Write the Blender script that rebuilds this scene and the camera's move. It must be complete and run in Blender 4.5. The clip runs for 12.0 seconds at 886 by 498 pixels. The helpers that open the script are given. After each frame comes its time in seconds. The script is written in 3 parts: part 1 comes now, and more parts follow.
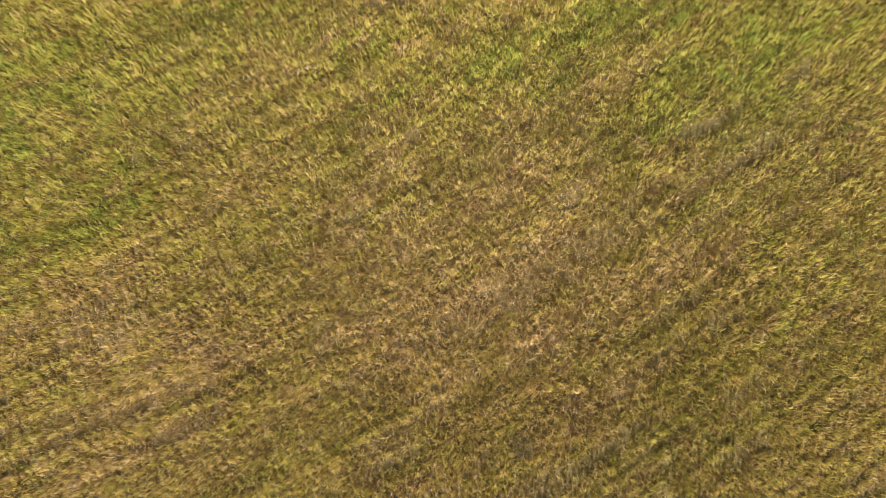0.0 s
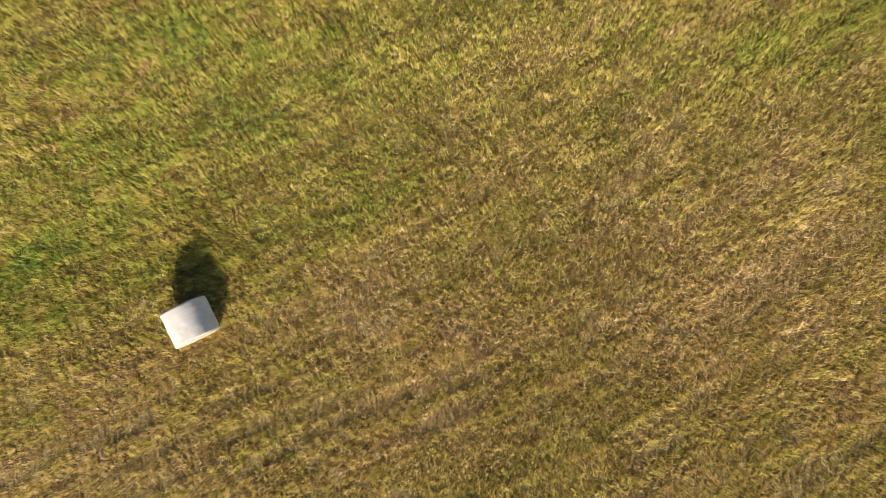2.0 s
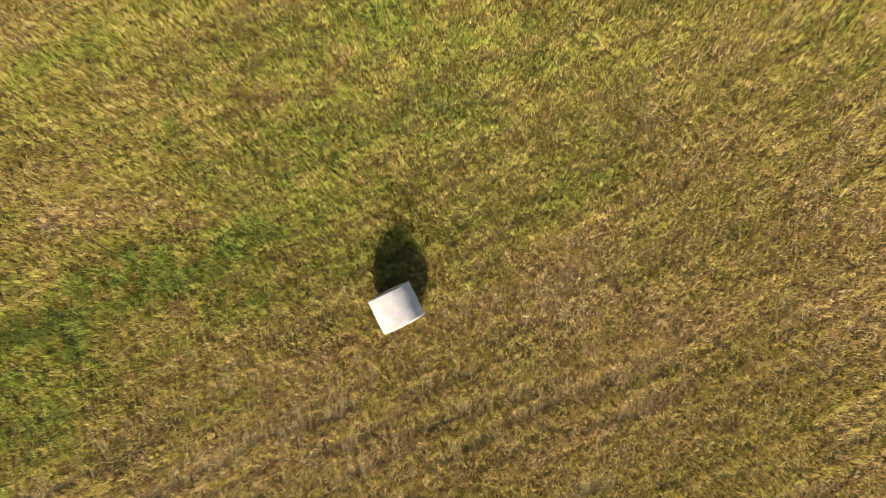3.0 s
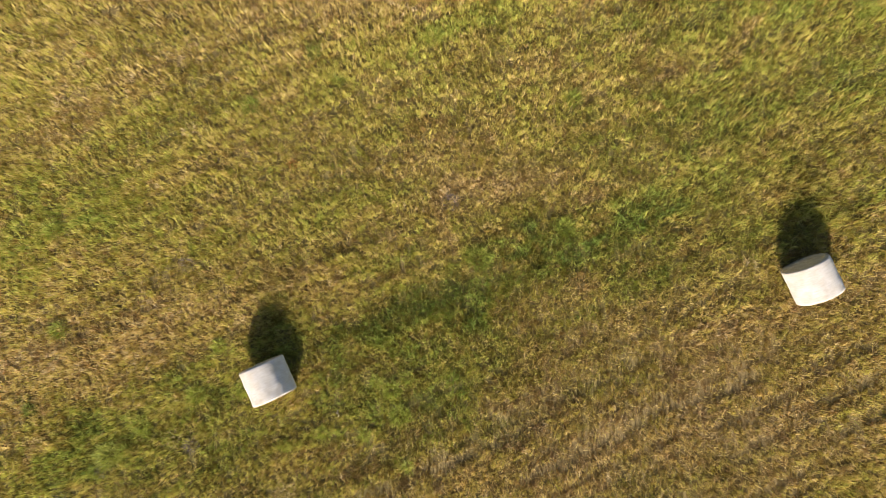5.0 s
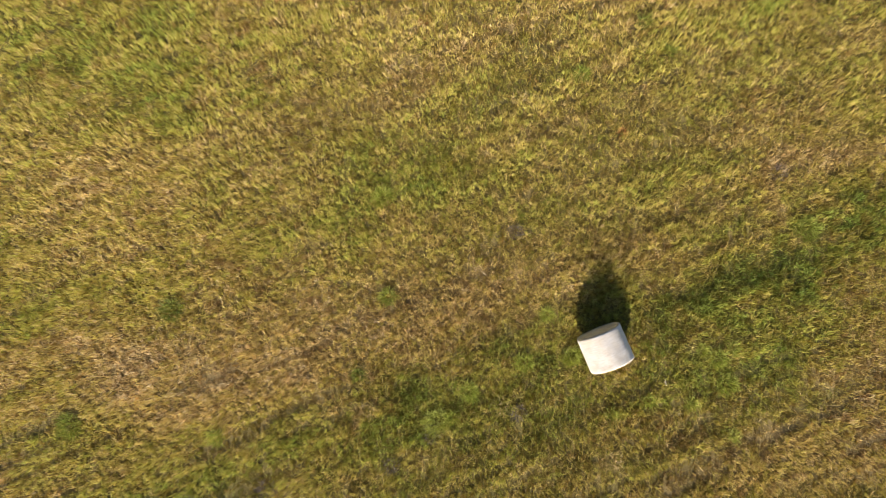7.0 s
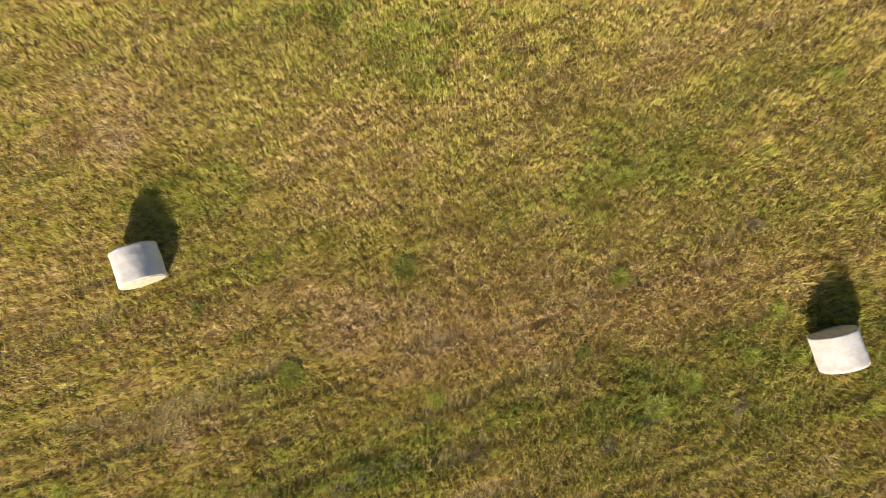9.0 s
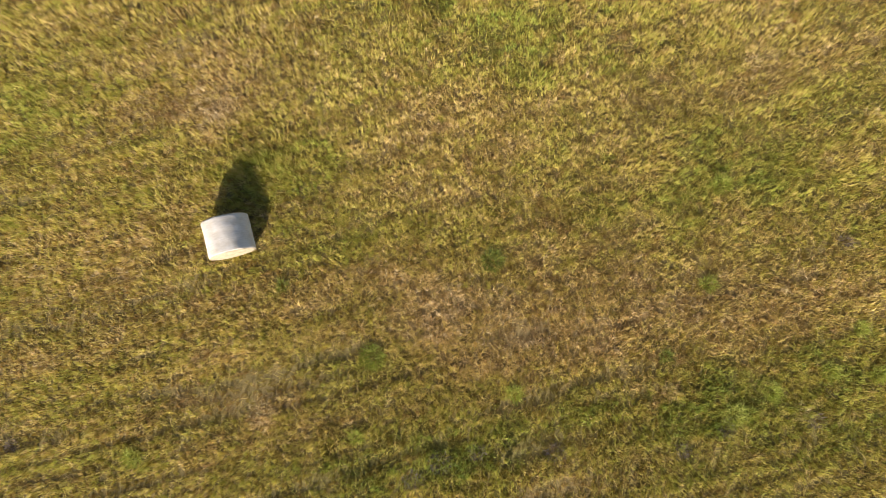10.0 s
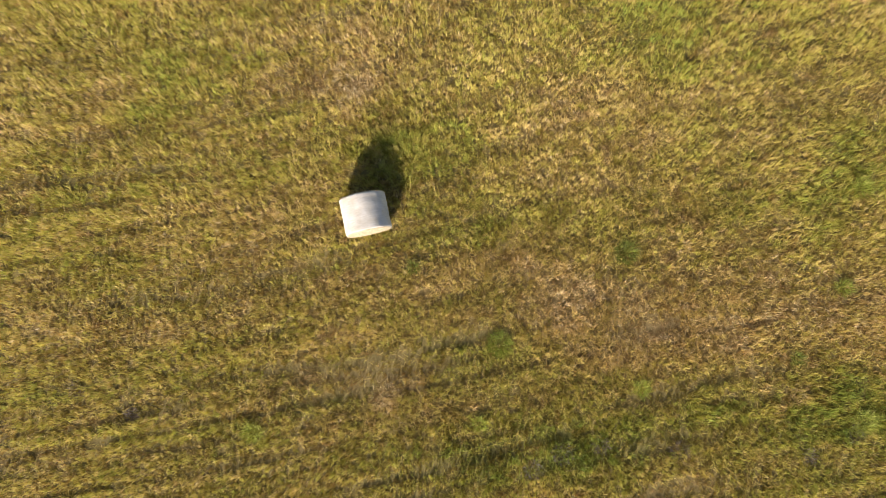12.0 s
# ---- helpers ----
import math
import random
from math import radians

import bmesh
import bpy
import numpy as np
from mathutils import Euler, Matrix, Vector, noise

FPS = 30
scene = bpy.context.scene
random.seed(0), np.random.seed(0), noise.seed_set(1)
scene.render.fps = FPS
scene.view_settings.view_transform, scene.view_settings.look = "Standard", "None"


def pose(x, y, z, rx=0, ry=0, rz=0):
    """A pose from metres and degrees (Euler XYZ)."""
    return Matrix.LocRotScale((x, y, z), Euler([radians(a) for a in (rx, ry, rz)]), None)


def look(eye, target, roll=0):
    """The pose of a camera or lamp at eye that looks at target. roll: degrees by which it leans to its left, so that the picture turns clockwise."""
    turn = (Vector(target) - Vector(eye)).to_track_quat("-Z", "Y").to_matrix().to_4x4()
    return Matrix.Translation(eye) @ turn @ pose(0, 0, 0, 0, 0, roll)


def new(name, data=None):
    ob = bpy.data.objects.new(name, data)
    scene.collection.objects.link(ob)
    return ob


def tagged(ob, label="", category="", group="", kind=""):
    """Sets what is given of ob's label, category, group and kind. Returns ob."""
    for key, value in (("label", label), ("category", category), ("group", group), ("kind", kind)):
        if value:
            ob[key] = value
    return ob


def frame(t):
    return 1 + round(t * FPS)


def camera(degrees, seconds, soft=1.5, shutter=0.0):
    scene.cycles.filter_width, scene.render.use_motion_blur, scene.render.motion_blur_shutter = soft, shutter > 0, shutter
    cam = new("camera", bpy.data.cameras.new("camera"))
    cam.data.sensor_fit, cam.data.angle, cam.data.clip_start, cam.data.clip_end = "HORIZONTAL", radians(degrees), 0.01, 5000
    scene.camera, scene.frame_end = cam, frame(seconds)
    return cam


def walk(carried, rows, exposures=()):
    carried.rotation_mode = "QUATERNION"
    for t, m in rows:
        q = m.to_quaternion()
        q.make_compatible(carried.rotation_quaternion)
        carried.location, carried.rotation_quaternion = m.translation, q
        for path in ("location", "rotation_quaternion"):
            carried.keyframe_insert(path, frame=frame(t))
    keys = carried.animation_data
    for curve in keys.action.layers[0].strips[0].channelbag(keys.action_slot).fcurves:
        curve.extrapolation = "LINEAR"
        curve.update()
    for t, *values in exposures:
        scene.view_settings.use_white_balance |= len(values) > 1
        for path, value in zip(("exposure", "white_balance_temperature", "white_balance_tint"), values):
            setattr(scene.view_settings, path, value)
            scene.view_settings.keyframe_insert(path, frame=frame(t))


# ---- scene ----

# ---- the camera, flown over the field and looking straight down ----
cam = camera(72.0, 12.0, soft=0.85)
PATH = [
    (0.0, 0.000, 0.000, 21.501, 0.229, -0.049, 0.000),
    (0.5, -1.657, 0.071, 21.481, -0.032, -0.235, -0.021),
    (1.0, -3.565, 0.009, 21.437, -0.117, -0.108, -0.012),
    (1.5, -6.189, -0.143, 21.430, -0.128, -0.171, -0.048),
    (2.0, -9.325, -0.325, 21.386, -0.119, -0.076, -0.077),
    (2.5, -12.696, -0.564, 21.379, -0.065, 0.120, -0.009),
    (3.0, -16.155, -0.910, 21.407, 0.187, 0.348, 0.087),
    (3.5, -19.702, -1.178, 21.435, 0.221, 0.514, 0.210),
    (3.7, -21.112, -1.283, 21.432, 0.210, 0.586, 0.256),
    (5.3, -32.362, -1.930, 21.345, -0.241, -0.127, 0.287),
    (5.5, -33.597, -2.038, 21.356, -0.258, -0.105, 0.357),
    (6.0, -36.556, -2.345, 21.365, -0.270, -0.074, 0.378),
    (6.5, -39.361, -2.708, 21.368, -0.151, -0.182, 0.424),
    (7.0, -41.851, -3.022, 21.398, -0.136, 0.017, 0.839),
    (7.5, -44.123, -3.369, 21.477, -0.016, 0.276, 1.825),
    (7.7, -44.996, -3.516, 21.520, 0.010, 0.320, 2.448),
    (9.3, -50.992, -4.719, 21.483, 0.047, 0.168, 7.578),
    (9.5, -51.641, -4.867, 21.463, 0.007, 0.126, 8.374),
    (10.0, -53.153, -5.240, 21.402, -0.144, -0.057, 10.702),
    (10.5, -54.394, -5.641, 21.351, -0.171, -0.016, 12.995),
    (11.0, -55.483, -6.024, 21.301, -0.169, 0.101, 13.704),
    (11.5, -56.466, -6.383, 21.253, -0.098, 0.160, 13.692),
    (12.0, -57.438, -6.741, 21.192, 0.069, 0.254, 13.672),
]
walk(cam, [(t, pose(*row)) for t, *row in PATH], exposures=[(0.0, 1.09), (12.0, 1.07)])

# ---- sky and sun: a clear afternoon, the sun low over the field's near side ----
SUN_HEIGHT, SUN_SIDE = radians(28.4), radians(-4.0)   # the side is counted from -y towards +x
world = bpy.data.worlds.new("sky")
scene.world = world
world.use_nodes = True
nodes, links = world.node_tree.nodes, world.node_tree.links
sky = nodes.new("ShaderNodeTexSky")
sky.sky_type, sky.sun_disc = "NISHITA", False
sky.sun_elevation, sky.sun_rotation = SUN_HEIGHT, math.pi - SUN_SIDE
links.new(sky.outputs["Color"], nodes["Background"].inputs["Color"])
nodes["Background"].inputs["Strength"].default_value = 0.066
sun = new("sun", bpy.data.lights.new("sun", "SUN"))
sun.data.energy, sun.data.angle, sun.data.color = 5.3, radians(0.53), (1.0, 0.9, 0.76)
away = Vector((math.sin(SUN_SIDE) * math.cos(SUN_HEIGHT), -math.cos(SUN_SIDE) * math.cos(SUN_HEIGHT), math.sin(SUN_HEIGHT)))
sun.matrix_world = look(away * 60, (0, 0, 0))


# ---- materials ----
def material(name):
    m = bpy.data.materials.new(name)
    m.use_nodes = True
    return m, m.node_tree.nodes, m.node_tree.links, m.node_tree.nodes["Principled BSDF"]


def ramp(nodes, stops):
    r = nodes.new("ShaderNodeValToRGB")
    while len(r.color_ramp.elements) < len(stops):
        r.color_ramp.elements.new(0.5)
    for e, (at, colour) in zip(r.color_ramp.elements, stops):
        e.position, e.color = at, (*colour, 1)
    return r


def noise_node(nodes, links, scale, detail=4.0, rough=0.6, vector=None):
    n = nodes.new("ShaderNodeTexNoise")
    n.inputs["Scale"].default_value, n.inputs["Detail"].default_value, n.inputs["Roughness"].default_value = scale, detail, rough
    if vector:
        links.new(vector, n.inputs["Vector"])
    return n


def mix_rgb(nodes, links, kind, fac, a, b):
    m = nodes.new("ShaderNodeMix")
    m.data_type, m.blend_type = "RGBA", kind
    if isinstance(fac, float):
        m.inputs["Factor"].default_value = fac
    else:
        links.new(fac, m.inputs["Factor"])
    for socket, value in ((m.inputs[6], a), (m.inputs[7], b)):
        if isinstance(value, tuple):
            socket.default_value = (*value, 1)
        else:
            links.new(value, socket)
    return m.outputs[2]


def attribute(nodes, name):
    a = nodes.new("ShaderNodeAttribute")
    a.attribute_name = name
    return a.outputs["Fac"]


def soil_material():
    """Dark earth under grey-brown thatch."""
    m, nodes, links, bsdf = material("thatch_and_soil")
    place = nodes.new("ShaderNodeNewGeometry").outputs["Position"]
    wide = noise_node(nodes, links, 0.9, 5, 0.6, place)
    fine = noise_node(nodes, links, 30.0, 6, 0.75, place)
    dead = ramp(nodes, [(0.32, (0.14, 0.105, 0.05)), (0.5, (0.22, 0.165, 0.08)), (0.7, (0.3, 0.225, 0.11))])
    links.new(wide.outputs["Fac"], dead.inputs["Fac"])
    fresh = ramp(nodes, [(0.25, (0.7, 0.85, 0.6)), (0.6, (1.0, 1.0, 1.0))])
    links.new(attribute(nodes, "dryness"), fresh.inputs["Fac"])
    thatch = mix_rgb(nodes, links, "MULTIPLY", 1.0, dead.outputs["Color"], fresh.outputs["Color"])
    # where no single blades are grown, the sheet takes the colour of the sward itself
    sward_tone = ramp(nodes, [(0.25, (0.1, 0.112, 0.026)), (0.5, (0.155, 0.125, 0.034)), (0.75, (0.2, 0.138, 0.05))])
    links.new(noise_node(nodes, links, 0.35, 6, 0.6, place).outputs["Fac"], sward_tone.inputs["Fac"])
    cover = mix_rgb(nodes, links, "MIX", attribute(nodes, "open_field"), thatch, sward_tone.outputs["Color"])
    grain = ramp(nodes, [(0.35, (0.35, 0.32, 0.32)), (0.5, (0.95, 0.92, 0.88)), (0.65, (1.4, 1.36, 1.25))])
    links.new(fine.outputs["Fac"], grain.inputs["Fac"])
    links.new(mix_rgb(nodes, links, "MULTIPLY", 1.0, cover, grain.outputs["Color"]), bsdf.inputs["Base Color"])
    bump = nodes.new("ShaderNodeBump")
    bump.inputs["Strength"].default_value, bump.inputs["Distance"].default_value = 0.8, 0.05
    links.new(fine.outputs["Fac"], bump.inputs["Height"])
    links.new(bump.outputs["Normal"], bsdf.inputs["Normal"])
    bsdf.inputs["Roughness"].default_value = 0.95
    bsdf.inputs["Specular IOR Level"].default_value = 0.1
    return m


def blade_material(name, stops):
    """Grass blades: colour by how dry the blade is, lighter or darker by tone, which in the sward also holds painted
    furrow shade, a little light through the leaf.
    """
    m, nodes, links, bsdf = material(name)
    colour = ramp(nodes, stops)
    links.new(attribute(nodes, "dryness"), colour.inputs["Fac"])
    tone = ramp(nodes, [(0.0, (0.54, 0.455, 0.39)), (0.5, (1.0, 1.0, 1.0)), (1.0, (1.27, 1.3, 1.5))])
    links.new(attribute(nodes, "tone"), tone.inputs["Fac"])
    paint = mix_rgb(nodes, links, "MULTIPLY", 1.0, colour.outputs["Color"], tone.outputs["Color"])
    links.new(paint, bsdf.inputs["Base Color"])
    bsdf.inputs["Roughness"].default_value = 0.6
    bsdf.inputs["Specular IOR Level"].default_value = 0.25
    leaf = nodes.new("ShaderNodeBsdfTranslucent")
    links.new(paint, leaf.inputs["Color"])
    blend = nodes.new("ShaderNodeMixShader")
    blend.inputs["Fac"].default_value = 0.34
    links.new(bsdf.outputs["BSDF"], blend.inputs[1])
    links.new(leaf.outputs["BSDF"], blend.inputs[2])
    links.new(blend.outputs["Shader"], nodes["Material Output"].inputs["Surface"])
    return m


SWARD = [(0.0, (0.235, 0.31, 0.06)), (0.25, (0.365, 0.385, 0.068)), (0.45, (0.48, 0.415, 0.085)), (0.6, (0.57, 0.45, 0.14)),
         (0.78, (0.605, 0.44, 0.19)), (1.0, (0.74, 0.62, 0.37))]
MAT_SOIL = soil_material()
MAT_SWARD = blade_material("grass_blades", SWARD)


def wrap_material():
    """White net wrap drawn round the bale: fine threads, the straw faintly showing through."""
    m, nodes, links, bsdf = material("white_net_wrap")
    place = nodes.new("ShaderNodeTexCoord").outputs["Object"]
    stretch = nodes.new("ShaderNodeMapping")
    stretch.inputs["Scale"].default_value = (24.0, 4.0, 4.0)
    links.new(place, stretch.inputs["Vector"])
    thread = noise_node(nodes, links, 1.0, 3, 0.6, stretch.outputs["Vector"])
    lumps = noise_node(nodes, links, 3.0, 4, 0.55, place)
    tone = ramp(nodes, [(0.25, (0.5, 0.46, 0.425)), (0.5, (0.57, 0.53, 0.495)), (0.75, (0.62, 0.58, 0.545))])
    links.new(thread.outputs["Fac"], tone.inputs["Fac"])
    stain = ramp(nodes, [(0.3, (0.9, 0.86, 0.78)), (0.6, (1, 1, 1))])
    links.new(lumps.outputs["Fac"], stain.inputs["Fac"])
    links.new(mix_rgb(nodes, links, "MULTIPLY", 1.0, tone.outputs["Color"], stain.outputs["Color"]), bsdf.inputs["Base Color"])
    bump = nodes.new("ShaderNodeBump")
    bump.inputs["Strength"].default_value, bump.inputs["Distance"].default_value = 0.12, 0.02
    links.new(thread.outputs["Fac"], bump.inputs["Height"])
    puff = nodes.new("ShaderNodeBump")
    puff.inputs["Strength"].default_value, puff.inputs["Distance"].default_value = 0.2, 0.05
    links.new(lumps.outputs["Fac"], puff.inputs["Height"])
    links.new(bump.outputs["Normal"], puff.inputs["Normal"])
    links.new(puff.outputs["Normal"], bsdf.inputs["Normal"])
    bsdf.inputs["Roughness"].default_value = 0.65
    bsdf.inputs["Diffuse Roughness"].default_value = 1.0
    bsdf.inputs["Subsurface Weight"].default_value = 0.3
    bsdf.inputs["Subsurface Scale"].default_value = 0.1
    bsdf.inputs["Subsurface Radius"].default_value = (1.0, 0.85, 0.7)
    return m


def straw_material():
    """Packed straw at the bale's ends, rolled in a spiral."""
    m, nodes, links, bsdf = material("packed_straw")
    place = nodes.new("ShaderNodeTexCoord").outputs["Object"]
    fine = noise_node(nodes, links, 45.0, 5, 0.7, place)
    wide = noise_node(nodes, links, 5.0, 3, 0.5, place)
    tone = ramp(nodes, [(0.3, (0.34, 0.27, 0.18)), (0.5, (0.45, 0.38, 0.28)), (0.72, (0.57, 0.5, 0.39))])
    links.new(fine.outputs["Fac"], tone.inputs["Fac"])
    stain = ramp(nodes, [(0.3, (0.75, 0.7, 0.65)), (0.7, (1.1, 1.08, 1.05))])
    links.new(wide.outputs["Fac"], stain.inputs["Fac"])
    links.new(mix_rgb(nodes, links, "MULTIPLY", 1.0, tone.outputs["Color"], stain.outputs["Color"]), bsdf.inputs["Base Color"])
    bump = nodes.new("ShaderNodeBump")
    bump.inputs["Strength"].default_value, bump.inputs["Distance"].default_value = 1.0, 0.03
    links.new(fine.outputs["Fac"], bump.inputs["Height"])
    links.new(bump.outputs["Normal"], bsdf.inputs["Normal"])
    bsdf.inputs["Roughness"].default_value = 0.85
    return m


MAT_WRAP, MAT_STRAW = wrap_material(), straw_material()

# ---- the lie of the field ----
rng = np.random.default_rng(7)
ROW_WAY = radians(23.0)    # the mower's rows run this way, and turn steeper towards the east


def lattice(x, y, seed):
    """Smooth noise from 0 to 1 on a unit lattice, as arrays."""
    table = np.random.default_rng(seed).random((256, 256))
    ix, iy = np.floor(x).astype(int), np.floor(y).astype(int)
    fx, fy = x - ix, y - iy
    fx, fy = fx * fx * (3 - 2 * fx), fy * fy * (3 - 2 * fy)
    a, b = table[ix % 256, iy % 256], table[(ix + 1) % 256, iy % 256]
    c, d = table[ix % 256, (iy + 1) % 256], table[(ix + 1) % 256, (iy + 1) % 256]
    return (a * (1 - fx) + b * fx) * (1 - fy) + (c * (1 - fx) + d * fx) * fy


def along(x, y):
    """Metres along and across the mower's rows, which wander a little."""
    bend = 1.2 * lattice(x / 17, y / 17, 5) + 0.08 * lattice(x / 2.3, y / 2.3, 6)
    c, s = math.cos(ROW_WAY), math.sin(ROW_WAY)
    return x * c + y * s, y * c - x * s - 0.0023 * np.maximum(x + 30, 0) ** 2 + bend


def lie(x, y):
    """Height of the soil."""
    return 0.10 * lattice(x / 6, y / 6, 1) + 0.03 * lattice(x / 0.9, y / 0.9, 2) - 0.06


# patches: x, y, half length, half width, degrees, how strong
GREEN_EAST = [(-3.0, 7.2, 4.0, 1.0, 20, 0.5), (10.0, 6.8, 5.0, 2.2, 30, 0.55), (4.8, 7.2, 5.2, 0.9, 22, 0.8), (1.4, 6.0, 1.2, 0.6, 30, 0.7), (-9.3, 8.2, 4.0, 0.8, 5, 0.7), (-13.2, 7.1, 3.4, 1.2, 15, 0.6), (-15.0, 4.6, 4.6, 1.2, 18, 0.9), (-15.7, 5.4, 4.0, 1.4, 10, 0.6), (-19.3, 7.1, 4.6, 2.2, 0, 0.8), (-20.3, 0.0, 1.8, 1.8, 0, 0.6), (-20.5, 4.2, 3.4, 1.6, 20, 0.7)]
GREEN_MIDDLE = [(-21.6, 2.3, 3.4, 1.4, 20, 0.8), (-22.2, 3.0, 4.6, 2.2, 15, 0.8), (-27.6, -2.9, 6.5, 1.0, 20, 1.5), (-28.9, -2.7, 6.6, 1.0, 22, 1.4), (-24.0, -0.9, 4.2, 0.8, 24, 1.2), (-31.2, -4.3, 3.6, 1.0, 24, 1.2), (-23.0, 6.0, 5.0, 1.6, 20, 0.5), (-21.5, 5.0, 7.0, 3.5, 15, 0.45), (-30.3, 6.0, 2.8, 1.2, 20, 0.5)]
GREEN_WEST = [(-40.0, -1.0, 10.0, 6.0, 20, 0.2), (-33.6, -5.3, 2.8, 1.2, 22, 1.0), (-33.6, -7.0, 3.0, 1.2, 20, 0.9), (-38.6, -8.1, 5.0, 1.2, 20, 0.7), (-40.7, -8.1, 3.4, 1.2, 15, 0.8), (-41.5, -0.8, 3.4, 1.4, 20, 0.5), (-42.5, -9.1, 6.6, 1.0, 17, 0.7), (-43.1, -0.9, 2.2, 0.6, 20, 0.6), (-45.0, -1.3, 2.4, 1.2, 24, 0.6), (-51.5, 2.8, 3.0, 1.6, 10, 0.8), (-52.2, 1.6, 2.9, 1.0, 14, 0.5), (-52.2, -12.8, 5.2, 0.8, 18, 0.7), (-53.4, 3.5, 6.0, 1.6, 17, 0.7), (-54.5, -9.6, 1.6, 0.5, 19, 0.4), (-62.2, -15.3, 5.1, 1.2, 19, 0.4), (-67.1, -4.0, 2.9, 1.0, 14, 0.4)]
GREEN_BANDS = [(4.6, 6.8, 5.1, 1.0, 25, 0.9), (-11.8, 2.0, 4.9, 2.0, 20, 0.4), (-10.3, 5.2, 3.9, 1.4, 25, 0.7), (-26.6, -1.7, 5.5, 1.2, 20, 1.1), (-30.4, -6.0, 2.0, 2.4, 0, 1.0), (-27.3, -2.2, 5.9, 1.1, 22, 1.1), (-26.4, -1.8, 7.1, 1.0, 24, 1.7), (-44.7, -0.7, 2.6, 1.0, 15, 0.6), (-40.1, -7.9, 3.3, 1.0, 15, 0.8)]
GREEN_SPOTS = [(-54.3, 3.4, 4.3, 1.4, -8, 0.8), (-31.3, -4.9, 3.9, 0.9, 26, 1.1), (-31.4, -2.2, 3.0, 0.8, 24, 0.6), (-43.5, -0.8, 1.4, 0.7, 2, 0.8), (-41.7, -8.2, 2.8, 1.0, 22, 0.7), (-51.7, 2.2, 3.3, 1.2, 4, 0.8), (-42.2, -0.9, 2.2, 1.4, 28, 0.6), (-42.0, -8.5, 4.3, 1.2, 32, 0.9), (-67.4, -3.4, 2.4, 1.2, 14, 0.8), (-58.4, -3.6, 1.0, 1.4, 0, 0.35), (-69.0, -10.0, 1.2, 0.8, 14, 0.5)]
DRY_BANDS = [(-47.5, -7.3, 5.5, 1.3, 18, 0.8), (5.0, -5.5, 6.0, 1.5, 25, 0.6), (3.3, -1.6, 8.3, 2.0, 27, 1.0), (-42.7, -6.1, 3.9, 1.2, 22, 0.6), (-64.8, -7.4, 4.3, 0.8, 26, 0.7), (-52.8, -1.5, 3.9, 1.2, 28, 0.5), (-9.5, -4.7, 6.5, 3.0, 25, 1.0), (-24.8, -7.7, 4.9, 2.0, 22, 0.6)]
DRY_EAST = [(1.1, -1.8, 5.2, 2.2, 22, 0.7), (0.7, -0.7, 8.4, 2.6, 22, 0.8), (-3.6, -3.7, 6.5, 2.4, 22, 0.6), (-4.8, -1.0, 6.6, 1.8, 25, 0.5), (-6.6, 2.3, 5.2, 2.2, 10, 0.3), (-7.8, -3.7, 5.2, 1.2, 25, 0.5), (-9.3, 5.3, 5.2, 1.2, 20, 0.25), (-12.7, -2.6, 5.2, 2.2, 22, 0.7), (-20.0, -5.0, 5.2, 1.2, 20, 0.6), (-22.2, -7.6, 8.0, 2.2, 20, 0.9), (-25.1, 4.2, 3.2, 1.0, 15, 0.6), (-28.9, 0.1, 3.8, 0.9, 18, 0.8), (-29.5, 1.5, 3.6, 1.0, 15, 0.4)]
DRY_WEST = [(-36.8, 4.7, 4.6, 1.2, 20, 0.5), (-37.9, -2.7, 3.8, 1.2, 25, 0.6), (-40.9, -4.0, 4.6, 1.2, 22, 0.6), (-43.7, 3.4, 4.0, 1.0, 17, 0.5), (-43.8, -5.3, 3.8, 1.0, 20, 0.6), (-44.5, -5.1, 5.1, 1.2, 18, 0.5), (-51.8, -1.9, 4.6, 1.0, 13, 0.5), (-52.0, -7.2, 3.6, 1.2, 14, 0.7), (-53.1, -6.8, 2.2, 1.2, 10, 0.6), (-58.3, -12.2, 1.6, 1.0, 14, 0.7), (-61.2, -1.5, 2.2, 1.2, 8, 0.7), (-62.2, -2.0, 1.8, 1.2, 14, 0.9), (-65.9, -8.0, 5.1, 1.1, 14, 0.7)]

BLEACHED = [(-62.0, -2.1, 1.1, 0.7, 14, 1.0), (-52.6, -6.95, 1.6, 0.6, 14, 0.8), (-58.3, -12.1, 0.9, 0.5, 14, 0.9), (-10.7, -2.7, 1.0, 0.5, 22, 0.7), (-44.4, -8.8, 0.5, 0.4, 0, 0.8), (-28.9, 0.1, 1.6, 0.5, 18, 0.7), (-32.0, 1.2, 1.2, 0.4, 20, 0.6), (-36.0, 3.6, 1.2, 0.5, 20, 0.6)]
# strips where the grass stands thicker and darker
LUSH = [(-31.0, -4.25, 5.0, 0.6, 19, 1.0), (-26.5, -2.5, 3.5, 0.5, 21, 0.6), (-52.2, -12.8, 5.2, 0.7, 18, 0.4), (-42.0, -8.8, 4.0, 0.6, 20, 0.5)]
# old wheel tracks: x, y of both ends and half width
TRACKS = [(-30.6, -9.7, -27.3, -8.2, 0.13), (-28.1, -10.3, -23.4, -8.0, 0.16), (-23.6, -7.8, -19.5, -6.2, 0.16), (-62.3, -12.3, -59.3, -11.2, 0.16), (-59.3, -11.2, -54.7, -9.0, 0.18), (8.6, 4.1, 10.4, 5.05, 0.15), (9.9, 2.6, 12.0, 4.0, 0.15), (12.2, 5.9, 13.0, 6.6, 0.14), (-2.4, -7.6, -0.6, -7.0, 0.13)]


